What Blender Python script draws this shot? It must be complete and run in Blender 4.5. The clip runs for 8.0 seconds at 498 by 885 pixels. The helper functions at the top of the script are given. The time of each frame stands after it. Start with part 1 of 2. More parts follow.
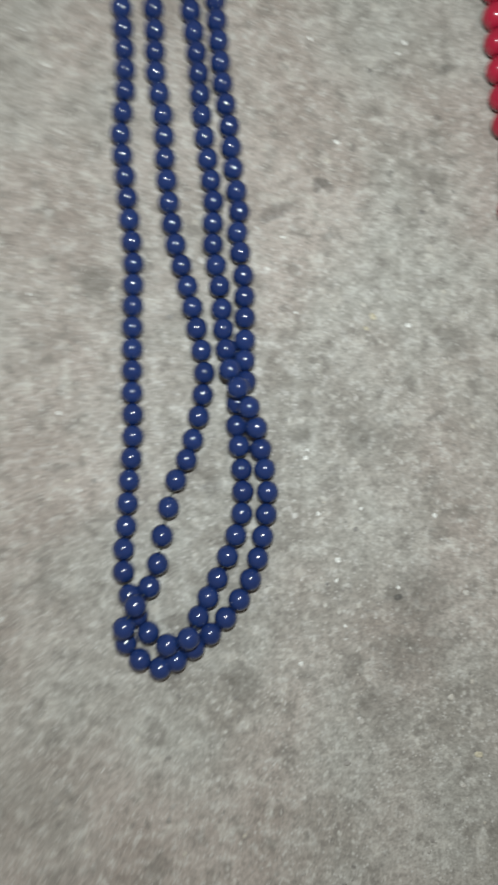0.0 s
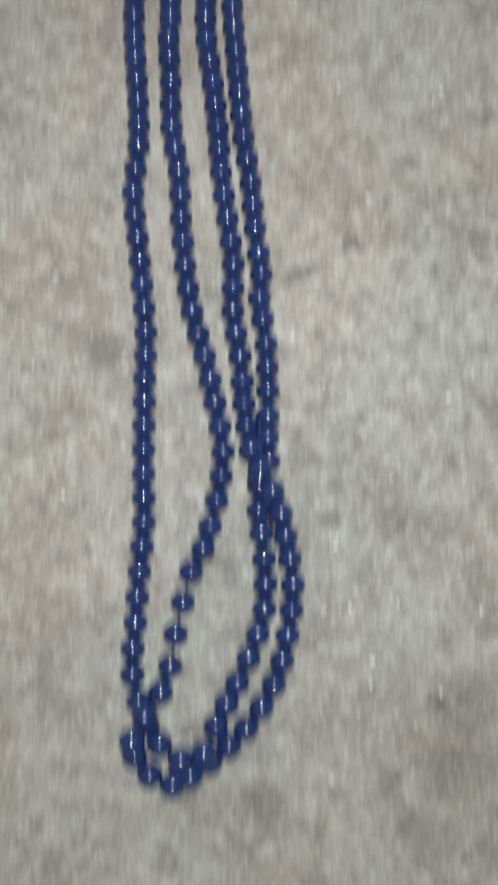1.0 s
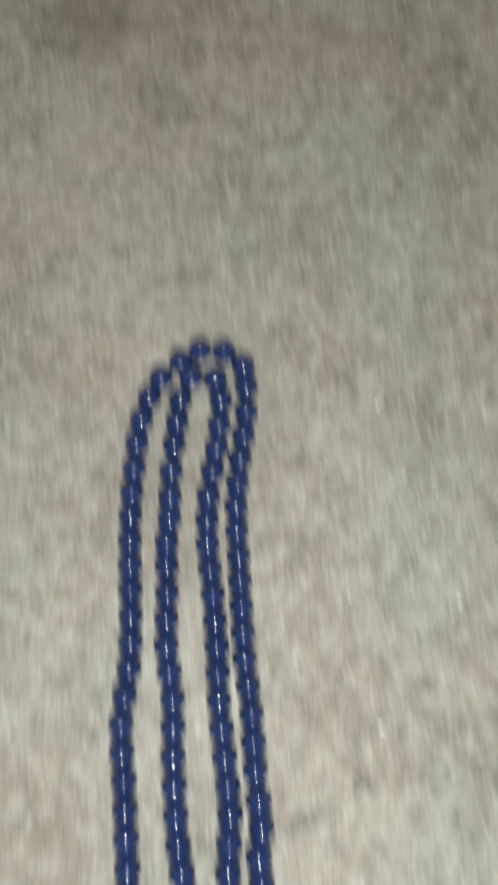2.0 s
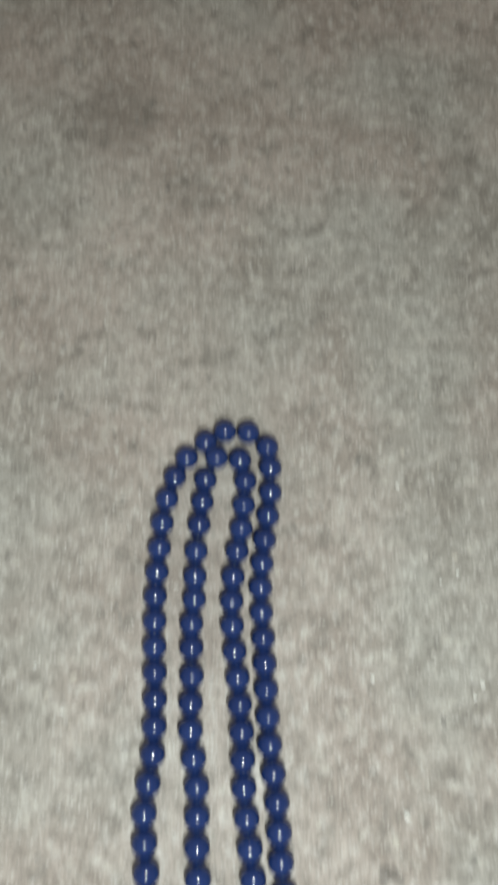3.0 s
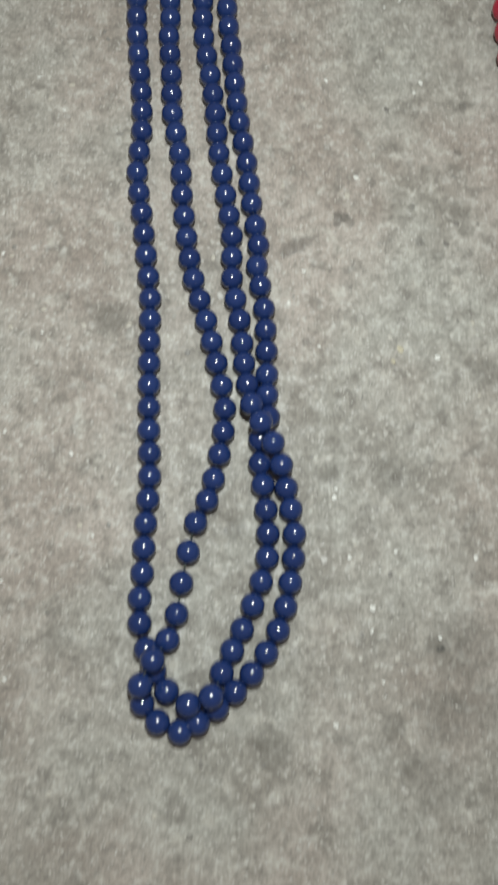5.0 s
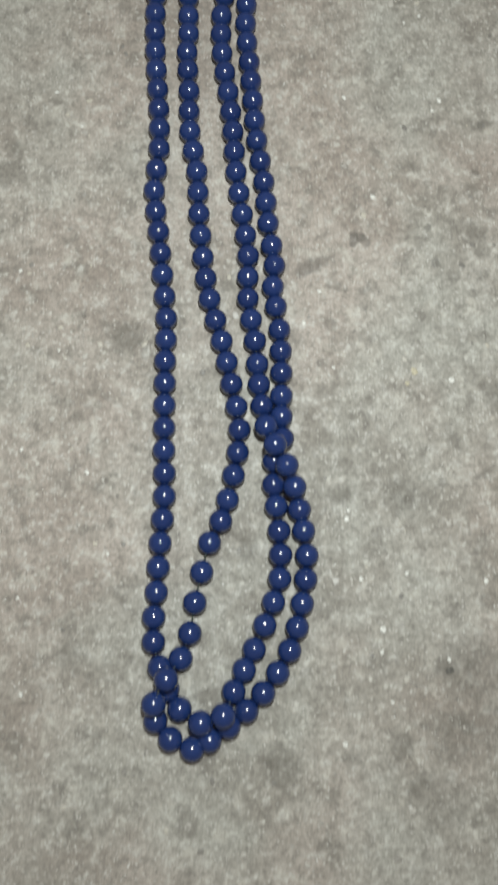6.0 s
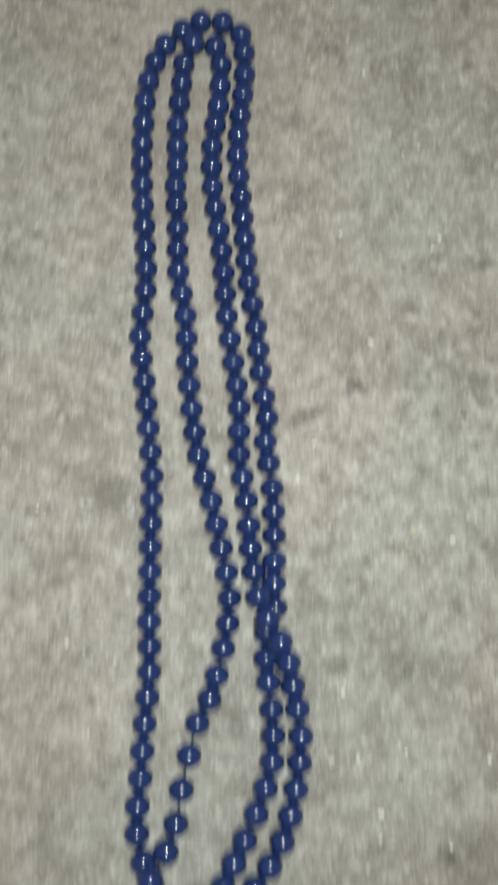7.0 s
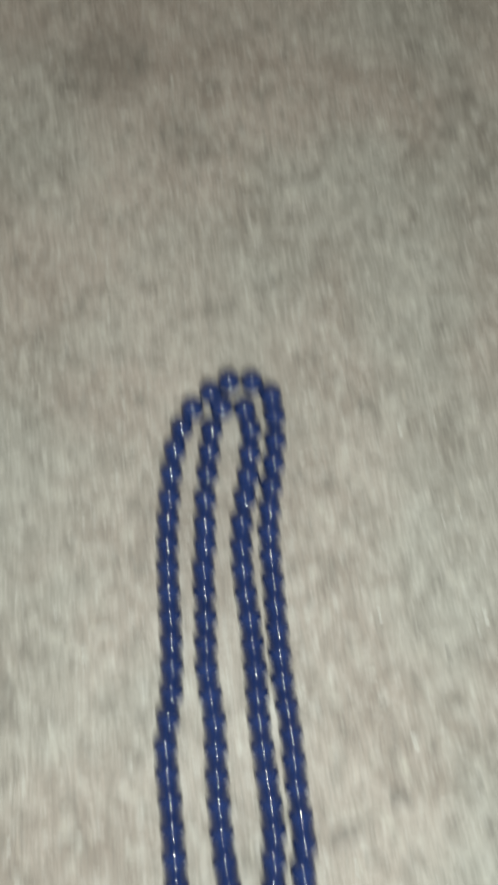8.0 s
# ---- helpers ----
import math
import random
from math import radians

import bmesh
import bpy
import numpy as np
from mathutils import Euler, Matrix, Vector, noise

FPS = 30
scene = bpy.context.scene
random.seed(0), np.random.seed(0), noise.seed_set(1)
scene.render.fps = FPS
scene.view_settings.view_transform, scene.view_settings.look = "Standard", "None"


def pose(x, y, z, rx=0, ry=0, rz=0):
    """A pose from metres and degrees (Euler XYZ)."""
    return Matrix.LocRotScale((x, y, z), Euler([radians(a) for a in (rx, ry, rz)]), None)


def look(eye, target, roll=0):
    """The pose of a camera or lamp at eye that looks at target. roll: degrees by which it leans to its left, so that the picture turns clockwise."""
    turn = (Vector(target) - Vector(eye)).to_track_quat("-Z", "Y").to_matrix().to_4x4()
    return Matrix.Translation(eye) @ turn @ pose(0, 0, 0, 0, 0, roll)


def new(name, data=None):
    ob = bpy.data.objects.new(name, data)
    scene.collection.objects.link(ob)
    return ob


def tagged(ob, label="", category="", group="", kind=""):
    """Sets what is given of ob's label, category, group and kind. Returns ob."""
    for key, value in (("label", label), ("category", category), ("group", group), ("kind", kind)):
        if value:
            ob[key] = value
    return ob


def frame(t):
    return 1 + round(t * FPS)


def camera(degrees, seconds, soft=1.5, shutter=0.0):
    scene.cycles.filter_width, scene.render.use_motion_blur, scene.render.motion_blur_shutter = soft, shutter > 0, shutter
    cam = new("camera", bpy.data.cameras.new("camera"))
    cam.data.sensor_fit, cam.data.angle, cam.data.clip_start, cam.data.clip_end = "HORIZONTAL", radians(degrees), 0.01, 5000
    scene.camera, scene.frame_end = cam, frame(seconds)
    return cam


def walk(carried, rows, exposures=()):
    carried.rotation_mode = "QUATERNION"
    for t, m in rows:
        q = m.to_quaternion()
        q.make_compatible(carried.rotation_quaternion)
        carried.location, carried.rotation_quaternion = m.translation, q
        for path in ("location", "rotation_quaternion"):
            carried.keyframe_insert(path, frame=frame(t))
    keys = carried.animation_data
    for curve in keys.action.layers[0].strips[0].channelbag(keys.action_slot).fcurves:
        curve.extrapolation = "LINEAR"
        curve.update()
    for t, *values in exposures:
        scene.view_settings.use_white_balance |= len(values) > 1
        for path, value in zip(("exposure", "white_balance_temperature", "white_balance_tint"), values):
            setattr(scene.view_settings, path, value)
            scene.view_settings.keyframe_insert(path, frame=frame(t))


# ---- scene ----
cam = camera(36.9, 8.0, soft=2.7, shutter=1.0)
PATH = [
    (0, (-0.04209, -0.11218, 0.27513), (-0.02056, -0.08301, -0.22355), 35.04),
    (0.1, (-0.03295, -0.11272, 0.28236), (-0.03470, -0.08343, -0.21678), -3.84),
    (0.2, (-0.02972, -0.11292, 0.28872), (-0.03552, -0.07970, -0.21014), -9.65),
    (0.3, (-0.02374, -0.11333, 0.28955), (-0.03607, -0.08195, -0.20931), -21.79),
    (0.4, (-0.03075, -0.11312, 0.28497), (-0.03066, -0.08435, -0.21420), -0.14),
    (0.5, (-0.04008, -0.11526, 0.27398), (-0.02843, -0.08551, -0.22500), 21.45),
    (0.6, (-0.03895, -0.11553, 0.26605), (-0.03058, -0.08404, -0.23289), 14.51),
    (0.7, (-0.03805, -0.11438, 0.25742), (-0.03264, -0.08008, -0.24137), 7.81),
    (0.8, (-0.03800, -0.11044, 0.25118), (-0.03423, -0.07188, -0.24732), 3.75),
    (0.9, (-0.03921, -0.10285, 0.24939), (-0.03484, -0.05849, -0.24862), 4.00),
    (1, (-0.04125, -0.09284, 0.25002), (-0.03349, -0.04201, -0.24733), 7.43),
    (1.1, (-0.04334, -0.08186, 0.25050), (-0.02978, -0.02497, -0.24607), 12.03),
    (1.2, (-0.04415, -0.07018, 0.25036), (-0.02610, -0.00863, -0.24551), 15.06),
    (1.3, (-0.04272, -0.05770, 0.24973), (-0.02473, 0.00659, -0.24579), 14.51),
    (1.4, (-0.04014, -0.04412, 0.24919), (-0.02475, 0.02220, -0.24615), 11.88),
    (1.5, (-0.03799, -0.02905, 0.24942), (-0.02447, 0.04020, -0.24558), 9.57),
    (1.6, (-0.03748, -0.01236, 0.25075), (-0.02279, 0.06205, -0.24346), 9.30),
    (1.7, (-0.03829, 0.00516, 0.25212), (-0.02108, 0.08700, -0.24084), 10.10),
    (1.8, (-0.03968, 0.02250, 0.25212), (-0.02130, 0.11378, -0.23913), 10.32),
    (1.9, (-0.04112, 0.03865, 0.25011), (-0.02455, 0.14077, -0.23907), 8.93),
    (2, (-0.04272, 0.05263, 0.24857), (-0.02837, 0.16496, -0.23844), 7.38),
    (2.1, (-0.04467, 0.06364, 0.24979), (-0.03024, 0.18395, -0.23531), 7.23),
    (2.2, (-0.04671, 0.07145, 0.25231), (-0.03080, 0.19878, -0.23094), 7.86),
    (2.3, (-0.04859, 0.07633, 0.25429), (-0.03125, 0.21074, -0.22699), 8.36),
    (2.4, (-0.05028, 0.07877, 0.25558), (-0.03175, 0.21978, -0.22377), 8.65),
    (2.5, (-0.05179, 0.07907, 0.25625), (-0.03224, 0.22586, -0.22131), 8.77),
    (2.6, (-0.05312, 0.07749, 0.25642), (-0.03264, 0.22887, -0.21967), 8.82),
    (2.7, (-0.05427, 0.07433, 0.25615), (-0.03289, 0.22877, -0.21892), 8.87),
    (2.8, (-0.05525, 0.06985, 0.25555), (-0.03294, 0.22550, -0.21908), 9.00),
    (2.9, (-0.05607, 0.06433, 0.25470), (-0.03272, 0.21901, -0.22020), 9.32),
    (3, (-0.05672, 0.05808, 0.25368), (-0.03218, 0.20924, -0.22228), 9.93),
    (3.1, (-0.05722, 0.05134, 0.25260), (-0.03126, 0.19607, -0.22529), 10.93),
    (3.2, (-0.05757, 0.04441, 0.25154), (-0.02992, 0.17939, -0.22910), 12.44),
    (3.3, (-0.05777, 0.03757, 0.25059), (-0.02811, 0.15904, -0.23353), 14.63),
    (3.4, (-0.05494, 0.02581, 0.24873), (-0.02835, 0.13981, -0.23737), 13.84),
    (3.5, (-0.05200, 0.01398, 0.24800), (-0.02819, 0.12144, -0.23973), 12.50),
    (3.6, (-0.05233, 0.00657, 0.24975), (-0.02478, 0.10396, -0.23990), 14.95),
    (3.7, (-0.05318, -0.00181, 0.25212), (-0.02081, 0.09146, -0.23804), 17.87),
    (3.8, (-0.05413, -0.01093, 0.25497), (-0.01717, 0.08212, -0.23490), 20.46),
    (3.9, (-0.05473, -0.02052, 0.25815), (-0.01472, 0.07414, -0.23117), 22.04),
    (4, (-0.05457, -0.03035, 0.26153), (-0.01433, 0.06569, -0.22751), 22.07),
    (4.1, (-0.05382, -0.04031, 0.26448), (-0.01602, 0.05568, -0.22476), 20.71),
    (4.2, (-0.05300, -0.05052, 0.26640), (-0.01875, 0.04447, -0.22330), 18.71),
    (4.3, (-0.05215, -0.06111, 0.26717), (-0.02184, 0.03242, -0.22307), 16.50),
    (4.4, (-0.05130, -0.07220, 0.26667), (-0.02461, 0.01992, -0.22405), 14.47),
    (4.5, (-0.05051, -0.08389, 0.26478), (-0.02636, 0.00731, -0.22624), 13.03),
    (4.6, (-0.04979, -0.09603, 0.26166), (-0.02674, -0.00494, -0.22943), 12.40),
    (4.7, (-0.04911, -0.10731, 0.25854), (-0.02665, -0.01611, -0.23256), 12.04),
    (4.8, (-0.04844, -0.11647, 0.25665), (-0.02710, -0.02556, -0.23455), 11.34),
    (4.9, (-0.04779, -0.12341, 0.25603), (-0.02816, -0.03326, -0.23538), 10.28),
    (5, (-0.04719, -0.12837, 0.25642), (-0.02967, -0.03934, -0.23528), 8.99),
    (5.1, (-0.04667, -0.13155, 0.25755), (-0.03147, -0.04392, -0.23448), 7.58),
    (5.2, (-0.04627, -0.13318, 0.25916), (-0.03342, -0.04712, -0.23321), 6.17),
    (5.3, (-0.04600, -0.13347, 0.26099), (-0.03535, -0.04907, -0.23172), 4.89),
    (5.4, (-0.04591, -0.13264, 0.26279), (-0.03711, -0.04989, -0.23024), 3.86),
    (5.5, (-0.04602, -0.13090, 0.26428), (-0.03854, -0.04970, -0.22903), 3.20),
    (5.6, (-0.04635, -0.12848, 0.26522), (-0.03948, -0.04862, -0.22831), 3.03),
    (5.7, (-0.04695, -0.12559, 0.26534), (-0.03978, -0.04677, -0.22836), 3.46),
    (5.8, (-0.04783, -0.12245, 0.26438), (-0.03928, -0.04428, -0.22940), 4.63),
    (5.9, (-0.04887, -0.11920, 0.26241), (-0.03803, -0.04124, -0.23136), 6.40),
    (6, (-0.04929, -0.11564, 0.26085), (-0.03685, -0.03765, -0.23287), 7.64),
    (6.1, (-0.04848, -0.11162, 0.26096), (-0.03649, -0.03356, -0.23276), 7.40),
    (6.2, (-0.04709, -0.10740, 0.26207), (-0.03650, -0.02932, -0.23168), 6.49),
    (6.3, (-0.04612, -0.10336, 0.26303), (-0.03613, -0.02539, -0.23075), 6.12),
    (6.4, (-0.04655, -0.09987, 0.26268), (-0.03463, -0.02219, -0.23110), 7.54),
    (6.5, (-0.04865, -0.09675, 0.26057), (-0.03187, -0.01948, -0.23314), 11.03),
    (6.6, (-0.05041, -0.09211, 0.25849), (-0.02962, -0.01491, -0.23508), 13.87),
    (6.7, (-0.05141, -0.08575, 0.25689), (-0.02815, -0.00818, -0.23651), 15.54),
    (6.8, (-0.05178, -0.07801, 0.25572), (-0.02722, 0.00032, -0.23750), 16.30),
    (6.9, (-0.05168, -0.06925, 0.25492), (-0.02657, 0.01018, -0.23809), 16.41),
    (7, (-0.05124, -0.05983, 0.25444), (-0.02594, 0.02100, -0.23833), 16.13),
    (7.1, (-0.05061, -0.05004, 0.25422), (-0.02519, 0.03249, -0.23827), 15.67),
    (7.2, (-0.04995, -0.03993, 0.25420), (-0.02453, 0.04470, -0.23793), 15.06),
    (7.3, (-0.04939, -0.02948, 0.25434), (-0.02430, 0.05778, -0.23735), 14.27),
    (7.4, (-0.04910, -0.01870, 0.25458), (-0.02480, 0.07188, -0.23655), 13.28),
    (7.5, (-0.04923, -0.00757, 0.25486), (-0.02637, 0.08716, -0.23555), 12.08),
    (7.6, (-0.04986, 0.00388, 0.25521), (-0.02910, 0.10366, -0.23429), 10.67),
    (7.7, (-0.05083, 0.01547, 0.25596), (-0.03219, 0.12106, -0.23241), 9.21),
    (7.8, (-0.05265, 0.02863, 0.25777), (-0.03374, 0.13794, -0.22977), 8.93),
    (7.9, (-0.05494, 0.04311, 0.25997), (-0.03381, 0.15472, -0.22696), 9.48),
    (8, (-0.05616, 0.05664, 0.25908), (-0.03643, 0.17483, -0.22635), 8.14),
]
# The picture's own brightness and white balance: seconds, stops, kelvin, tint.
BALANCE = [
    (0, -0.15, 6500, 10), (0.5, -0.02, 6500, 10), (1, -0.10, 6500, 10), (1.5, -0.10, 6560, 10), (2, 0.06, 6800, 7), (3, 0.05, 6650, 8), (3.5, -0.01, 6520, 9),
    (4, -0.25, 6500, 10), (4.5, -0.21, 6600, 9), (6, -0.11, 6720, 9), (6.5, -0.10, 6720, 9), (7, -0.13, 6720, 7), (7.5, -0.07, 6760, 7), (8, 0.12, 6820, 6),
]
walk(cam, [(t, look(eye, target, roll)) for t, eye, target, roll in PATH], BALANCE)

# ---- light: the torch held over the beads, a weak warm room round it ----
world = bpy.data.worlds.new("dim_room")
world.use_nodes = True
scene.world = world
sky = world.node_tree.nodes["Background"]
sky.inputs["Color"].default_value = (1.0, 0.84, 0.70, 1)
sky.inputs["Strength"].default_value = 0.18
world.cycles.sampling_method = "NONE"

torch_data = bpy.data.lights.new("torch", "POINT")
torch_data.energy = 6.8
torch_data.color = (0.905, 1.0, 1.02)
torch_data.shadow_soft_size = 0.014
torch = new("torch", torch_data)
torch.location = (-0.034, -0.04, 0.345)


# ---- materials ----
class Nodes:
    """A short way to write node materials."""

    def __init__(self, name):
        self.mat = bpy.data.materials.new(name)
        self.mat.use_nodes = True
        self.tree = self.mat.node_tree
        self.bsdf = self.tree.nodes["Principled BSDF"]

    def add(self, kind):
        return self.tree.nodes.new(kind)

    def put(self, socket, value):
        if isinstance(value, bpy.types.NodeSocket):
            self.tree.links.new(value, socket)
        elif isinstance(value, tuple) and len(value) == 3 and socket.type == "RGBA":
            socket.default_value = (*value, 1)
        else:
            socket.default_value = value

    def math(self, op, a, b=0.0, clamp=False):
        n = self.add("ShaderNodeMath")
        n.operation, n.use_clamp = op, clamp
        self.put(n.inputs[0], a)
        self.put(n.inputs[1], b)
        return n.outputs[0]

    def vmath(self, op, a, b):
        n = self.add("ShaderNodeVectorMath")
        n.operation = op
        self.put(n.inputs[0], a)
        self.put(n.inputs[1], b)
        return n.outputs["Value"] if op == "DISTANCE" else n.outputs["Vector"]

    def scaled(self, v, f):
        n = self.add("ShaderNodeVectorMath")
        n.operation = "SCALE"
        self.put(n.inputs[0], v)
        n.inputs["Scale"].default_value = f
        return n.outputs["Vector"]

    def mix(self, f, a, b, blend="MIX"):
        n = self.add("ShaderNodeMix")
        n.data_type, n.blend_type = "RGBA", blend
        self.put(n.inputs[0], f)
        self.put(n.inputs[6], a)
        self.put(n.inputs[7], b)
        return n.outputs[2]

    def noise(self, v, scale, detail=3.0, rough=0.55):
        n = self.add("ShaderNodeTexNoise")
        self.put(n.inputs["Vector"], v)
        n.inputs["Scale"].default_value = scale
        n.inputs["Detail"].default_value = detail
        n.inputs["Roughness"].default_value = rough
        return n

    def cells(self, v, scale, feature="F1"):
        n = self.add("ShaderNodeTexVoronoi")
        n.feature = feature
        self.put(n.inputs["Vector"], v)
        n.inputs["Scale"].default_value = scale
        return n

    def span(self, v, lo, hi, to_lo=0.0, to_hi=1.0):
        n = self.add("ShaderNodeMapRange")
        n.interpolation_type = "SMOOTHSTEP"
        self.put(n.inputs["Value"], v)
        for key, value in (("From Min", lo), ("From Max", hi), ("To Min", to_lo), ("To Max", to_hi)):
            n.inputs[key].default_value = value
        return n.outputs["Result"]

    def sep(self, c):
        n = self.add("ShaderNodeSeparateColor")
        self.put(n.inputs[0], c)
        return n.outputs

    def bump(self, h, strength, distance, under=None):
        n = self.add("ShaderNodeBump")
        n.inputs["Strength"].default_value = strength
        n.inputs["Distance"].default_value = distance
        self.put(n.inputs["Height"], h)
        if under is not None:
            self.put(n.inputs["Normal"], under)
        return n.outputs["Normal"]


# Old stains, broad and soft: x, y, radius (mm), depth of tone.
STAINS = [
    (43.8, 2.8, 4.6, 0.56), (45.7, -4.6, 3.6, 0.48), (34.5, -14.3, 2.6, 0.48), (45.2, -14, 2.5, 0.50), (-11.8, -31.7, 2.6, 0.48),
    (-10.5, -93.3, 4.4, 0.58), (10, -94.4, 7.0, 0.48), (31.8, -154.2, 13, 0.52), (23.9, -176, 10, 0.48), (35.7, -171.5, 10, 0.50),
    (5.8, -178.5, 5.0, 0.48), (-34.3, -183.8, 7.0, 0.48), (17.5, -194.9, 11, 0.36), (38.7, -131.7, 4.0, 0.45), (-105.4, -146, 6, 0.39),
    (-85.8, -34.9, 6.5, 0.59), (-131, 29.6, 6.0, 0.59), (-127, 38.7, 4.5, 0.48), (-95.1, 33.7, 5.2, 0.34), (-44.2, -112.5, 4.5, 0.56),
    (-99, 279, 19, 0.42), (-65.5, 241.4, 12, 0.30), (43, 260.2, 9, 0.38), (47.7, -59.5, 6, 0.53),
]
# Small dark marks, harder edged: the same columns.
MARKS = [
    (-1.9, -0.4, 1.9, 0.62), (-1.3, 2.0, 2.1, 0.68), (0.8, 1.5, 2.1, 0.64), (3.0, -0.5, 1.8, 0.46), (-21.4, -10.6, 3.0, 0.47),
    (-17.9, -8.9, 3.4, 0.56), (-13.9, -7.3, 2.6, 0.47), (28.2, -8.7, 2.0, 0.53), (26.3, 5.7, 1.5, 0.56), (12, 15.7, 1.8, 0.4),
    (18.5, 5.7, 1.2, 0.36), (49.1, 46.5, 1.7, 0.48), (45.8, 26.9, 1.4, 0.53), (56, 84, 0.9, 0.68), (0.8, -25.5, 1.7, 0.36),
    (-15.8, -46.2, 2.0, 0.38), (-4.4, 30.9, 0.8, 0.68), (-14.3, 51.6, 1.6, 0.36), (23.4, -154.5, 1.4, 0.95), (25.3, -163.9, 0.7, 0.6),
    (-101.5, -26.7, 1.1, 0.5), (-89, -92.1, 0.8, 0.6), (24.3, -90.8, 2.4, 0.3),
]


def concrete():
    k = Nodes("worn_concrete")
    at = k.add("ShaderNodeTexCoord").outputs["Object"]
    # broad clouds
    cloud = k.noise(at, 16, 4, 0.6).outputs["Fac"]
    patch = k.noise(at, 60, 4, 0.6).outputs["Fac"]
    mottle = k.noise(at, 210, 4, 0.65).outputs["Fac"]
    grit = k.noise(at, 620, 3, 0.7).outputs["Fac"]
    tone = k.mix(k.span(cloud, 0.33, 0.67), (0.228, 0.204, 0.180), (0.325, 0.302, 0.274))
    tone = k.mix(k.span(patch, 0.38, 0.68, 0.0, 0.55), tone, (0.365, 0.345, 0.316))
    hue = k.noise(k.vmath("ADD", at, (1.3, 5.1, 2.2)), 13, 3, 0.5).outputs["Fac"]
    tone = k.mix(1.0, tone, k.mix(k.span(hue, 0.36, 0.64), (1.055, 0.99, 0.965), (0.97, 1.0, 0.985)), "MULTIPLY")
    blot = k.noise(k.vmath("ADD", at, (3.1, 1.7, 0.4)), 105, 3, 0.5).outputs["Fac"]
    tone = k.mix(k.span(blot, 0.54, 0.68, 0.0, 0.62), tone, (0.160, 0.145, 0.126))
    pale = k.noise(k.vmath("ADD", at, (7.3, 2.9, 1.1)), 130, 3, 0.5).outputs["Fac"]
    tone = k.mix(k.span(pale, 0.55, 0.68, 0.0, 0.55), tone, (0.42, 0.395, 0.352))
    tone = k.mix(k.span(mottle, 0.36, 0.50, 0.42, 0.0), tone, (0.165, 0.150, 0.132))
    tone = k.mix(k.span(mottle, 0.53, 0.66, 0.0, 0.48), tone, (0.47, 0.455, 0.42))
    tone = k.mix(k.span(grit, 0.38, 0.62), k.mix(1.0, tone, (0.85, 0.845, 0.84), "MULTIPLY"), k.mix(1.0, tone, (1.12, 1.12, 1.115), "MULTIPLY"))
    sand = k.noise(k.vmath("ADD", at, (0.7, 4.4, 8.8)), 1150, 2, 0.6).outputs["Fac"]
    tone = k.mix(1.0, tone, k.mix(k.span(sand, 0.36, 0.64), (0.92, 0.918, 0.915), (1.07, 1.07, 1.065)), "MULTIPLY")
    # sand grains and small stones ground flush
    warped = k.vmath("ADD", at, k.scaled(k.noise(at, 500, 2).outputs["Color"], 0.0012))
    warped = k.vmath("ADD", warped, k.scaled(k.noise(at, 1900, 2).outputs["Color"], 0.0009))
    for scale, lo, light, dark, reach in ((820, 0.74, (0.54, 0.52, 0.48), (0.14, 0.13, 0.115), 0.45), (420, 0.86, (0.50, 0.48, 0.43), (0.145, 0.13, 0.115), 0.42), (170, 0.91, (0.43, 0.40, 0.35), (0.155, 0.14, 0.122), 0.40)):
        c = k.cells(warped, scale)
        r, g, b = k.sep(c.outputs["Color"])[:3]
        inside = k.span(c.outputs["Distance"], reach * 0.5, reach, 1.0, 0.0)
        tone = k.mix(k.math("MULTIPLY", inside, k.span(r, lo, lo + 0.1, 0.0, 0.58)), tone, light)
        tone = k.mix(k.math("MULTIPLY", inside, k.span(g, lo, lo + 0.1, 0.0, 0.45)), tone, dark)
    # bright quartz sparks
    c = k.cells(warped, 700)
    spark = k.math("MULTIPLY", k.span(c.outputs["Distance"], 0.16, 0.34, 1.0, 0.0), k.span(k.sep(c.outputs["Color"])[2], 0.97, 0.985))
    tone = k.mix(spark, tone, (0.72, 0.71, 0.68))
    # stains
    wob = k.vmath("ADD", at, k.scaled(k.vmath("SUBTRACT", k.noise(at, 230, 4).outputs["Color"], (0.5, 0.5, 0.5)), 0.0034))
    for rows, inner, outer, ink in ((STAINS, 1900, 800, (0.092, 0.083, 0.069)), (MARKS, 1350, 880, (0.060, 0.056, 0.050))):
        total = None
        for x, y, r, depth in rows:
            d = k.vmath("DISTANCE", wob, (x / 1000, y / 1000, 0.0))
            one = k.span(d, r / inner, r / outer, depth, 0.0)
            total = one if total is None else k.math("MAXIMUM", total, one)
        tone = k.mix(k.math("MULTIPLY", total, k.span(grit, 0.25, 0.6, 1.0, 0.75)), tone, ink)
    k.put(k.bsdf.inputs["Base Color"], tone)
    k.put(k.bsdf.inputs["Roughness"], k.math("SUBTRACT", k.span(mottle, 0.3, 0.7, 0.80, 0.55), k.math("MULTIPLY", spark, 0.35)))
    k.bsdf.inputs["Specular IOR Level"].default_value = 0.4
    low = k.bump(mottle, 0.28, 0.0007)
    k.put(k.bsdf.inputs["Normal"], k.bump(grit, 0.3, 0.0003, low))
    return k.mat


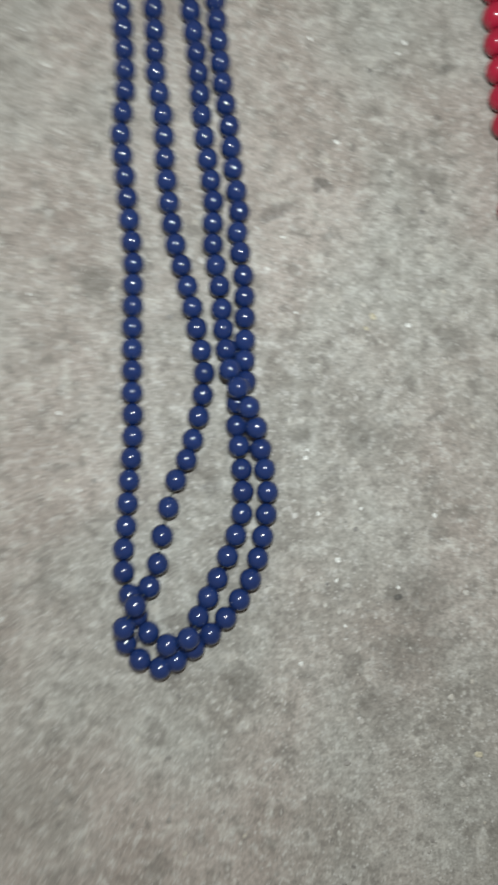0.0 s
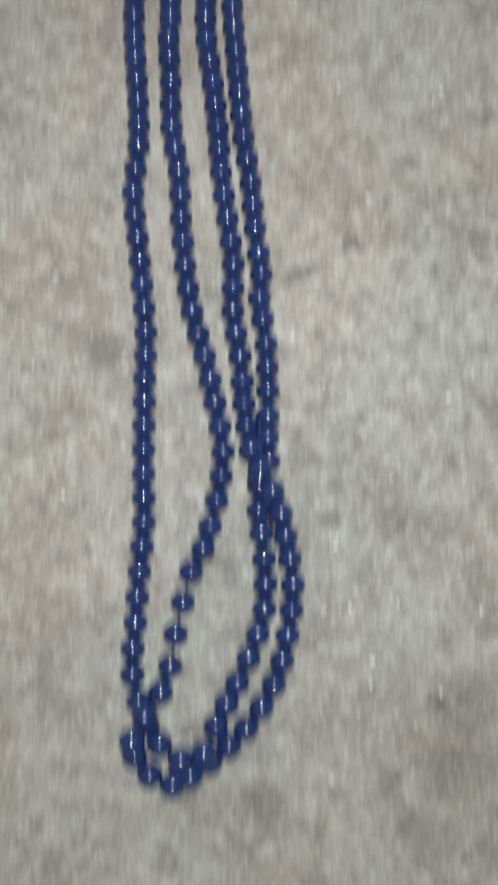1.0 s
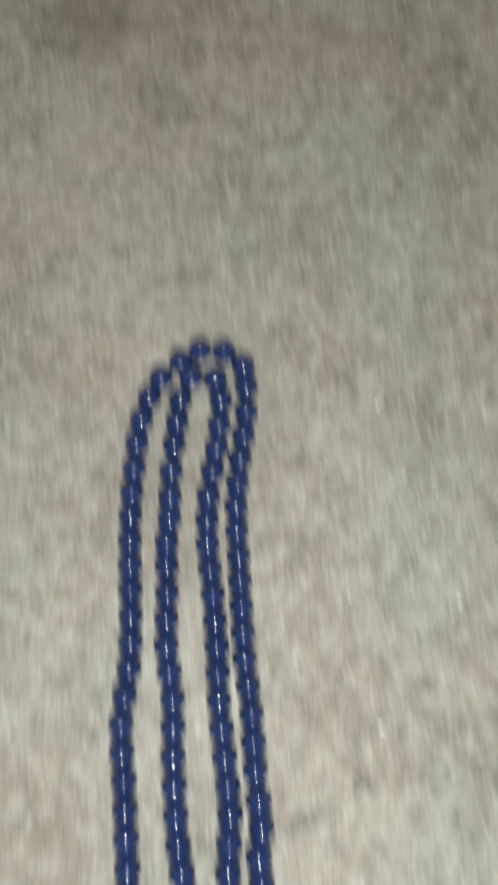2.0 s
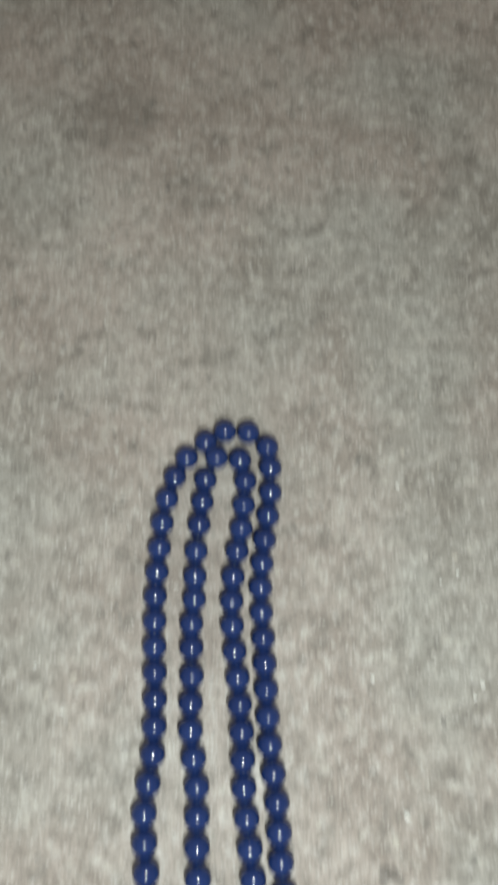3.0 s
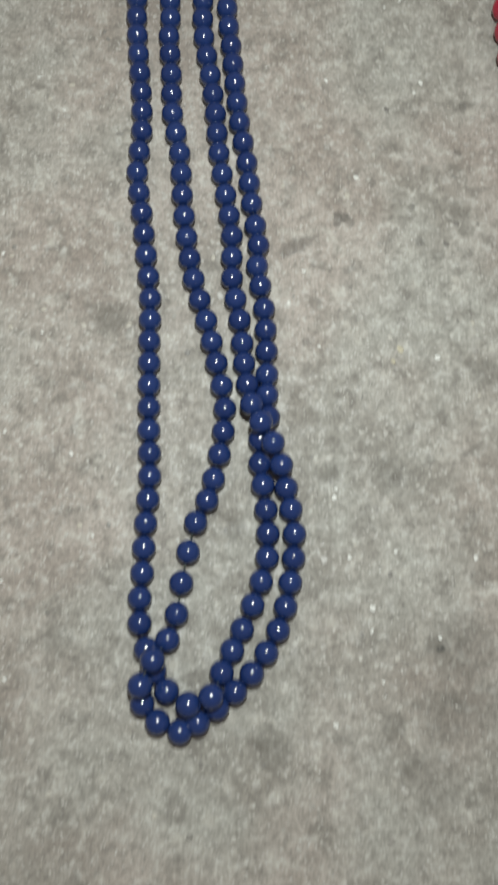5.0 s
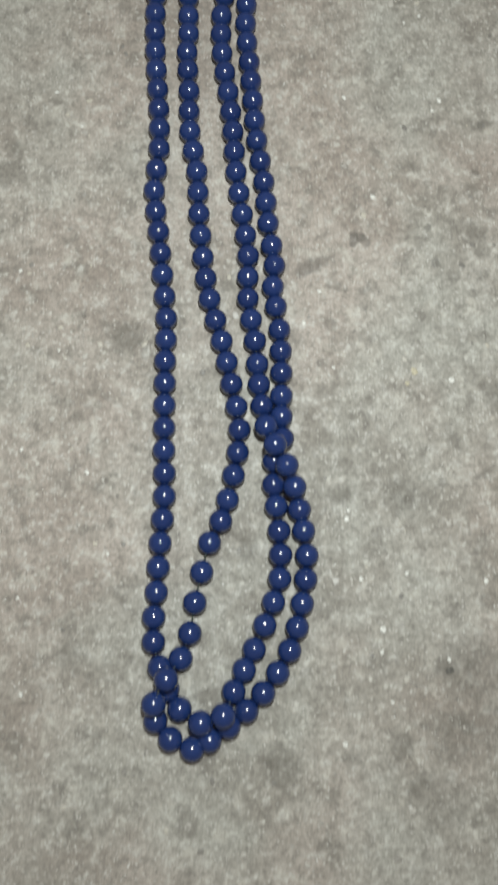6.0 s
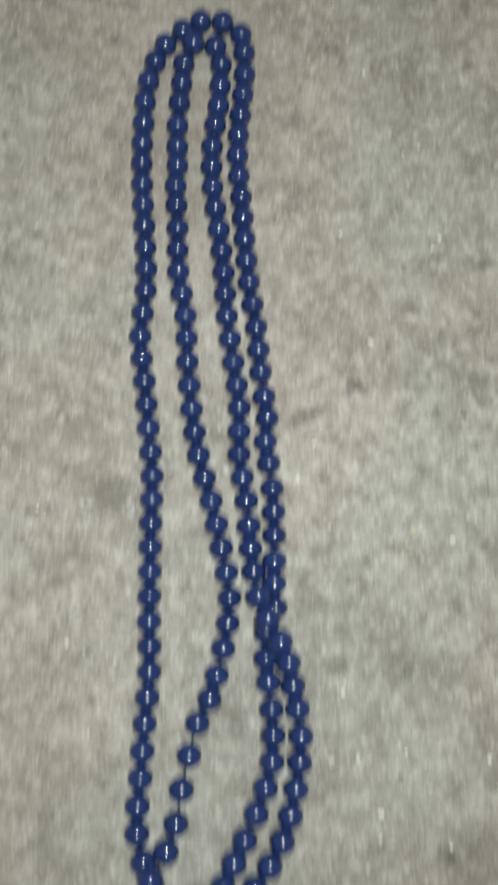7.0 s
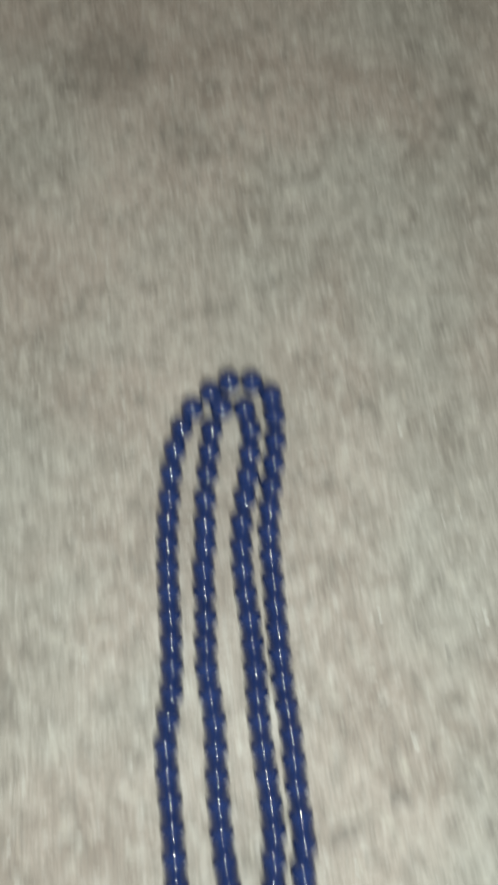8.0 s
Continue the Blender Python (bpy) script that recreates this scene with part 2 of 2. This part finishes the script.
def glossy(name, base, deep, rough):
    """Polished bead glass: nearly one colour, tiny differences from bead to bead, faint smears."""
    k = Nodes(name)
    at = k.add("ShaderNodeTexCoord").outputs["Object"]
    chance = k.add("ShaderNodeObjectInfo").outputs["Random"]
    smear = k.noise(at, 420, 3).outputs["Fac"]
    colour = k.mix(k.span(chance, 0.0, 1.0), base, deep)
    colour = k.mix(k.span(smear, 0.45, 0.75, 0.0, 0.25), colour, tuple(1.5 * v for v in base))
    k.put(k.bsdf.inputs["Base Color"], colour)
    k.put(k.bsdf.inputs["Roughness"], k.span(smear, 0.3, 0.7, rough * 0.85, rough * 1.25))
    k.bsdf.inputs["IOR"].default_value = 1.58
    k.bsdf.inputs["Specular IOR Level"].default_value = 0.5
    return k.mat


def plain(name, colour, rough, scale=900):
    k = Nodes(name)
    at = k.add("ShaderNodeTexCoord").outputs["Object"]
    n = k.noise(at, scale, 3).outputs["Fac"]
    k.put(k.bsdf.inputs["Base Color"], k.mix(k.span(n, 0.3, 0.7), tuple(0.75 * v for v in colour), tuple(min(1, 1.2 * v) for v in colour)))
    k.bsdf.inputs["Roughness"].default_value = rough
    k.put(k.bsdf.inputs["Normal"], k.bump(n, 0.3, 0.0002))
    return k.mat


def chips():
    """Stones in the concrete, each of its own tone."""
    k = Nodes("embedded_stone")
    at = k.add("ShaderNodeTexCoord").outputs["Object"]
    chance = k.add("ShaderNodeNewGeometry").outputs["Random Per Island"]
    ramp = k.add("ShaderNodeValToRGB")
    k.put(ramp.inputs[0], chance)
    e = ramp.color_ramp.elements
    e[0].position, e[0].color = 0.0, (0.11, 0.10, 0.09, 1)
    e[1].position, e[1].color = 1.0, (0.46, 0.44, 0.41, 1)
    for p, c in ((0.16, (0.18, 0.167, 0.148)), (0.24, (0.26, 0.24, 0.215)), (0.40, (0.36, 0.335, 0.30)), (0.80, (0.43, 0.405, 0.365)), (0.9, (0.43, 0.385, 0.31))):
        e.new(p).color = (*c, 1)
    n = k.noise(at, 900, 3).outputs["Fac"]
    k.put(k.bsdf.inputs["Base Color"], k.mix(k.span(n, 0.3, 0.7, 0.0, 0.35), ramp.outputs[0], (0.33, 0.31, 0.28)))
    k.bsdf.inputs["Roughness"].default_value = 0.5
    k.put(k.bsdf.inputs["Normal"], k.bump(n, 0.4, 0.0003))
    return k.mat


CONCRETE = concrete()
BLUE = glossy("blue_bead_glass", (0.0125, 0.0295, 0.111), (0.0098, 0.0238, 0.094), 0.15)
RED = glossy("red_bead_glass", (0.33, 0.012, 0.034), (0.28, 0.010, 0.028), 0.15)
THREAD = plain("grey_green_thread", (0.045, 0.052, 0.040), 0.8, 3000)
RED_THREAD = plain("red_thread", (0.20, 0.03, 0.03), 0.8, 3000)
QUARTZ = plain("white_quartz", (0.62, 0.61, 0.57), 0.5)
SANDSTONE = plain("yellow_sandstone", (0.43, 0.385, 0.28), 0.7)
STONE = chips()


# ---- ground ----
def make_mesh(name, verts, faces, material, smooth=False):
    mesh = bpy.data.meshes.new(name)
    mesh.from_pydata(verts, [], faces)
    mesh.materials.append(material)
    mesh.shade_smooth() if smooth else mesh.shade_flat()
    mesh.update()
    return mesh


def height(x, y):
    """The concrete's small unevenness, never above its level plane."""
    fade = max(0.0, 1 - (max(abs(x + 0.04) / 0.45, abs(y - 0.02) / 0.55)) ** 6)
    n = noise.noise((x * 45, y * 45, 3.0)) * 0.00022 + noise.noise((x * 240, y * 240, 7.0)) * 0.00016
    return fade * min(0.0, n - 0.00012)


def build_ground():
    def steps(lo, hi, step, far):
        inner = np.arange(lo, hi + step / 2, step)
        outer = np.array([0.04, 0.12, 0.3, 0.8, 2, 6, 20, 60, far])
        return [*(lo - outer[::-1]), *inner, *(hi + outer)]
    xs, ys = steps(-0.24, 0.14, 0.0025, 150.0), steps(-0.32, 0.42, 0.0025, 150.0)
    verts = [(x, y, height(x, y)) for y in ys for x in xs]
    w = len(xs)
    faces = [(j * w + i, j * w + i + 1, (j + 1) * w + i + 1, (j + 1) * w + i) for j in range(len(ys) - 1) for i in range(w - 1)]
    ob = new("ground", make_mesh("ground", verts, faces, CONCRETE, True))
    return tagged(ob, "worn grey concrete ground with sand grain and dark stains", "ground", kind="structure")


ground = build_ground()


# ---- beads ----
BEAD = 0.00411  # radius of a blue bead


def bead_mesh(name, radius, hole, material, around=28, rings=15):
    """A drilled round bead, its bore along z."""
    start = math.asin(hole / radius)
    profile = [(hole * 0.9, radius * 0.2), (hole * 0.92, radius * 0.93)]
    profile += [(radius * math.sin(a), radius * math.cos(a)) for a in (start * 1.25 + (math.pi - 2.5 * start) * i / (rings - 1) for i in range(rings))]
    profile += [(hole * 0.92, -radius * 0.93), (hole * 0.9, -radius * 0.2)]
    verts = [(r * math.cos(2 * math.pi * j / around), r * math.sin(2 * math.pi * j / around), z) for r, z in profile for j in range(around)]
    faces = []
    for i in range(len(profile) - 1):
        for j in range(around):
            k = (j + 1) % around
            faces.append((i * around + j, (i + 1) * around + j, (i + 1) * around + k, i * around + k))
    return make_mesh(name, verts, faces, material, True)


def spline(a, b, c, d, u):
    """A point of the smooth curve from b to c."""
    return 0.5 * (2 * b + (c - a) * u + (2 * a - 5 * b + 4 * c - d) * u * u + (3 * b - a - 3 * c + d) * u ** 3)


def strand(rows, radius):
    """Bead centres along a closed loop. Rows: x, y, lift over what lies beneath (mm), beads to the next row."""
    knots = [Vector((x / 1000, y / 1000, radius + lift / 1000)) for x, y, lift, _ in rows]
    n = len(knots)
    out = []
    for i, row in enumerate(rows):
        a, b, c, d = (knots[(i + o) % n] for o in (-1, 0, 1, 2))
        for j in range(row[3]):
            p = spline(a, b, c, d, j / row[3])
            p.z = max(p.z, radius)
            out.append(p)
    return out


def tube(name, path, radius, material, around=8, closed=True):
    n = len(path)
    verts, faces = [], []
    for i, p in enumerate(path):
        ahead = path[(i + 1) % n] if closed or i < n - 1 else p
        behind = path[i - 1] if closed or i else p
        t = (ahead - behind).normalized()
        s = t.cross(Vector((0, 0, 1))).normalized()
        u = s.cross(t)
        for j in range(around):
            a = 2 * math.pi * j / around
            verts.append(p + radius * (math.cos(a) * s + math.sin(a) * u))
    for i in range(n if closed else n - 1):
        for j in range(around):
            k = (j + 1) % around
            m = (i + 1) % n
            faces.append((i * around + j, i * around + k, m * around + k, m * around + j))
    return make_mesh(name, verts, faces, material, True)


def necklace(rows, radius, mesh, thread, label, group, seed):
    rng = random.Random(seed)
    centres = strand(rows, radius)
    n = len(centres)
    middle = sum(centres, Vector()) / n
    base = new("bead_necklace")
    base.location = (middle.x, middle.y, 0)
    tagged(base, label, "necklace", group)
    fine = []
    for i in range(n):
        a, b, c, d = (centres[(i + o) % n] for o in (-1, 0, 1, 2))
        fine += [spline(a, b, c, d, u / 4) - base.location for u in range(4)]
    string = new("thread", tube("thread", fine, 0.00028, thread))
    string.parent = base
    string["label"] = "thin grey-green thread"
    for i, p in enumerate(centres):
        way = (centres[(i + 1) % n] - centres[i - 1]).normalized()
        ob = new("bead", mesh)
        ob.parent = base
        size = 0.985 + 0.015 * rng.random()
        ob.matrix_basis = Matrix.LocRotScale(p - base.location - Vector((0, 0, radius * (1 - size))), way.to_track_quat("Z", "Y") @ Euler((0, 0, rng.random() * 6.28)).to_quaternion(), (size, size, size))
    return base


WIDE_LEFT = [
    (-52.3, 141.2, 0, 2), (-65.5, 131.3, 0, 2), (-71.8, 116.5, 0, 2), (-73.7, 99.7, 0, 2), (-74.4, 83.8, 0, 2), (-74, 67.9, 0, 2),
    (-73.2, 51.9, 0, 2), (-73.2, 35.9, 0, 2), (-75.1, 19.3, 0, 2), (-73.7, 3.3, 0, 2), (-72.4, -13.1, 0, 2), (-71.2, -29.5, 0, 2),
    (-71.7, -45.2, 0, 2), (-72.1, -61.1, 0, 2), (-72.4, -77.1, 0, 2), (-72.4, -93, 0, 2), (-74, -108.9, 0, 2), (-75.4, -125.3, 0, 2),
    (-76.5, -141.5, 0, 2), (-71.9, -157, 0, 1), (-68, -163.3, 0, 1), (-61, -167.1, 4.3, 1), (-53.6, -164.7, 6.3, 1),
]
WIDE_RIGHT = [
    (-50.1, -158.3, 0, 1), (-46.5, -151.5, 0, 2), (-39.2, -137.2, 0, 2), (-33.7, -121.9, 0, 2), (-33.4, -105.9, 0, 2), (-34.8, -90, 0, 1),
    (-34.4, -81.8, 0, 1), (-31, -73.9, 0, 1), (-31.2, -66.1, 0, 2), (-30.7, -50.3, 0, 2), (-30.9, -34.5, 0, 2), (-32.7, -18.4, 0, 1),
    (-31.9, -10.4, 0, 2), (-33.7, 5.9, 0, 2), (-34.8, 22.1, 0, 2), (-36.9, 38.6, 0, 2), (-38, 54.9, 0, 2), (-38.9, 70.8, 0, 2),
    (-39.8, 87, 0, 2), (-38.4, 103, 0, 2), (-36.4, 119.4, 0, 2), (-37.4, 135.7, 0, 1), (-44.1, 140.9, 0, 1),
]
SLIM_LEFT = [
    (-55.1, 131, 1.8, 1), (-58.8, 123.5, 0, 1), (-59.7, 115.7, 0, 2), (-61.4, 98.8, 0, 2), (-61.6, 83, 0, 1), (-62.3, 75.2, 0, 2),
    (-61.8, 59, 0, 2), (-61.7, 42.7, 0, 2), (-59.4, 26.6, 0, 2), (-58.9, 10, 0, 2), (-57.7, -6.8, 0, 2), (-55.6, -22.7, 0, 2),
    (-51.6, -38.3, 0, 2), (-48.5, -54, 0, 2), (-46.1, -70.4, 0, 2), (-48.5, -86.4, 0, 2), (-53.2, -102, 0, 1), (-57.2, -109.3, 0, 2),
    (-62.5, -129.1, 0, 1), (-64.3, -139.1, 0, 1), (-67.4, -147.2, 0, 1), (-71.8, -152.8, 6.7, 1), (-76, -160.5, 5.8, 1), (-76, -166.8, 0, 1),
    (-71.2, -172.7, 0, 1), (-64.1, -176, 0, 2),
]
SLIM_RIGHT = [
    (-52, -169.2, 0, 2), (-40.3, -159.1, 0, 2), (-31.1, -145.7, 0, 2), (-26.3, -130.4, 0, 2), (-24.1, -114.4, 0, 2), (-26.1, -98.8, 0, 1),
    (-27.6, -91.2, 3.1, 1), (-30.3, -84.1, 6.4, 1), (-34.1, -77, 6.6, 1), (-36.9, -70, 3.8, 1), (-38, -62, 0, 1), (-38.8, -54.4, 0, 2),
    (-39.8, -38.5, 0, 2), (-41.9, -22.7, 0, 2), (-41.4, -6.6, 0, 2), (-43.1, 9.5, 0, 2), (-45, 26.2, 0, 2), (-45.8, 42.3, 0, 2),
    (-47.2, 58.4, 0, 2), (-49.1, 74.6, 0, 2), (-49, 90.4, 0, 2), (-46.4, 106.6, 0, 1), (-45.6, 114.8, 0, 1), (-45.1, 123.2, 0, 1),
    (-47, 130.8, 0, 1),
]

blue_bead = bead_mesh("bead", BEAD, 0.0005, BLUE)
outer_loop = necklace(WIDE_LEFT + WIDE_RIGHT, BEAD, blue_bead, THREAD, "deep blue glossy round-bead necklace, the wider loop, lying on concrete", "blue necklaces", 3)
inner_loop = necklace(SLIM_LEFT + SLIM_RIGHT, BEAD, blue_bead, THREAD, "deep blue glossy round-bead necklace with a few spread beads, crossing another", "blue necklaces", 4)

# the knotted thread end of the wider loop, between two beads on its long side
start = Vector((-0.0735, -0.1222, 0.0042))
tail = [start + Vector((-0.0046 * math.sin(u * 1.5) - 0.0006 * u * u, 0.0016 * u * math.cos(3 * u) - 0.001 * u, -0.0024 * u)) - outer_loop.location for u in (i / 11 for i in range(12))]
knot = new("thread_end", tube("thread_end", tail, 0.00034, THREAD, closed=False))
knot.parent = outer_loop
knot["label"] = "loose dark thread end"

# the red necklace beside them
RED_R = 0.0052
red_bead = bead_mesh("bead", RED_R, 0.0006, RED)
RED_LOOP = [
    (67.9, 74.6, 0, 1), (67.9, 64, 0, 1), (67.9, 53.5, 0, 1), (68.2, 42.8, 0, 1), (68.9, 32.2, 0, 1), (69.5, 21.6, 0, 1), (72, 11, 0, 1), (72.6, 0, 0, 1),
    (70.4, -11, 0, 1), (75, -21.2, 0, 1), (84.5, -26, 0, 1), (95, -25, 0, 2), (113, -13.5, 0, 2), (123, 5.5, 0, 3), (127.5, 37, 0, 3), (128.5, 69, 0, 2),
    (127, 90, 0, 2), (121, 110.5, 0, 2), (108, 127.5, 0, 2), (89, 134, 0, 2), (74.5, 117, 0, 2), (69, 96, 0, 2),
]
red_loop = necklace(RED_LOOP, RED_R, red_bead, RED_THREAD, "crimson red glossy round-bead necklace with larger beads on concrete", "", 5)


# ---- stones and quartz in the concrete ----
def chip(rng, x, y, r, stretch, flat, verts, faces):
    """One low, uneven stone whose foot is sunk in the ground."""
    n = 9
    turn = rng.random() * 6.28
    base = len(verts)
    ca, sa = math.cos(turn), math.sin(turn)
    radii = [0.75 + 0.5 * rng.random() for _ in range(n)]
    for shrink, z in ((1.0, -0.0008), (0.92, flat * 0.7), (0.6, flat)):
        for j in range(n):
            a = 2 * math.pi * j / n
            px, py = r * stretch * radii[j] * shrink * math.cos(a), r / stretch * radii[j] * shrink * math.sin(a)
            verts.append((x + ca * px - sa * py, y + sa * px + ca * py, height(x, y) + z))
    verts.append((x, y, height(x, y) + flat * (1.0 + 0.3 * rng.random())))
    for ring in range(2):
        for j in range(n):
            k = (j + 1) % n
            faces.append((base + ring * n + j, base + ring * n + k, base + (ring + 1) * n + k, base + (ring + 1) * n + j))
    for j in range(n):
        faces.append((base + 2 * n + j, base + 2 * n + (j + 1) % n, base + 3 * n))


def aggregate():
    rng = random.Random(11)
    verts, faces = [], []
    for _ in range(4200):
        x, y = rng.uniform(-0.22, 0.12), rng.uniform(-0.30, 0.40)
        r = 0.0003 + 0.0010 * rng.random() ** 5
        chip(rng, x, y, r, rng.uniform(0.8, 1.25), 0.00004 + 0.00005 * rng.random(), verts, faces)
    ob = new("aggregate", make_mesh("aggregate", verts, faces, STONE, True))
    return tagged(ob, "tiny pale and dark stones bedded in the concrete", "gravel", kind="stuff")


aggregate()

# larger white quartz chips: x, y, radius in mm
QUARTZ_CHIPS = [
    (6.1, 17.7, 1.3), (-2.8, 58.5, 1.0), (33.8, 56.7, 1.2), (22.2, 90.1, 0.8), (28.3, 93, 0.9), (-21.7, -30.8, 0.9), (-15.5, -18.9, 0.9),
    (-11.4, -47.7, 0.8), (31, -53.3, 1.3), (30.9, 52.5, 0.8), (-5.3, -123, 1.15), (1.5, -140.3, 1.4), (10.7, -121.6, 0.9), (38.2, -124.9, 1.2),
    (23.6, -150.8, 1.0), (0.7, -147.7, 1.0), (-13.2, -177.3, 1.1), (-9.4, -102.2, 1.2), (-8.6, -99.3, 0.8), (3.4, -164.2, 0.8), (-30.2, -84.4, 0.8),
    (-122.7, -75.1, 0.8), (-99.9, -83.6, 1.0), (-92.5, -112.3, 0.7), (-123, -126.2, 0.8), (-112.2, 62.1, 0.8), (-124.4, -9.1, 0.9), (-110.2, -39.3, 0.8),
    (-102.7, 48, 0.8), (9.2, 123.6, 1.0), (-121.3, -158, 0.9),
]
YELLOW_CHIPS = [(17.7, -49.9, 1.6), (15, -54.1, 1.1), (50.9, -212.2, 1.7)]
rng = random.Random(23)
for rows, stone, label, group in ((QUARTZ_CHIPS, QUARTZ, "small white quartz chip bedded in the concrete", "quartz chips"), (YELLOW_CHIPS, SANDSTONE, "small yellowish stone chip bedded in the concrete", "yellow stone chips")):
    for x, y, r in rows:
        verts, faces = [], []
        chip(rng, 0, 0, r / 1200, rng.uniform(0.85, 1.2), 0.00018, verts, faces)
        ob = new("stone_chip", make_mesh("stone_chip", verts, faces, stone, True))
        ob.location = (x / 1000, y / 1000, height(x / 1000, y / 1000) - height(0, 0))
        tagged(ob, label, "stone chip", group)
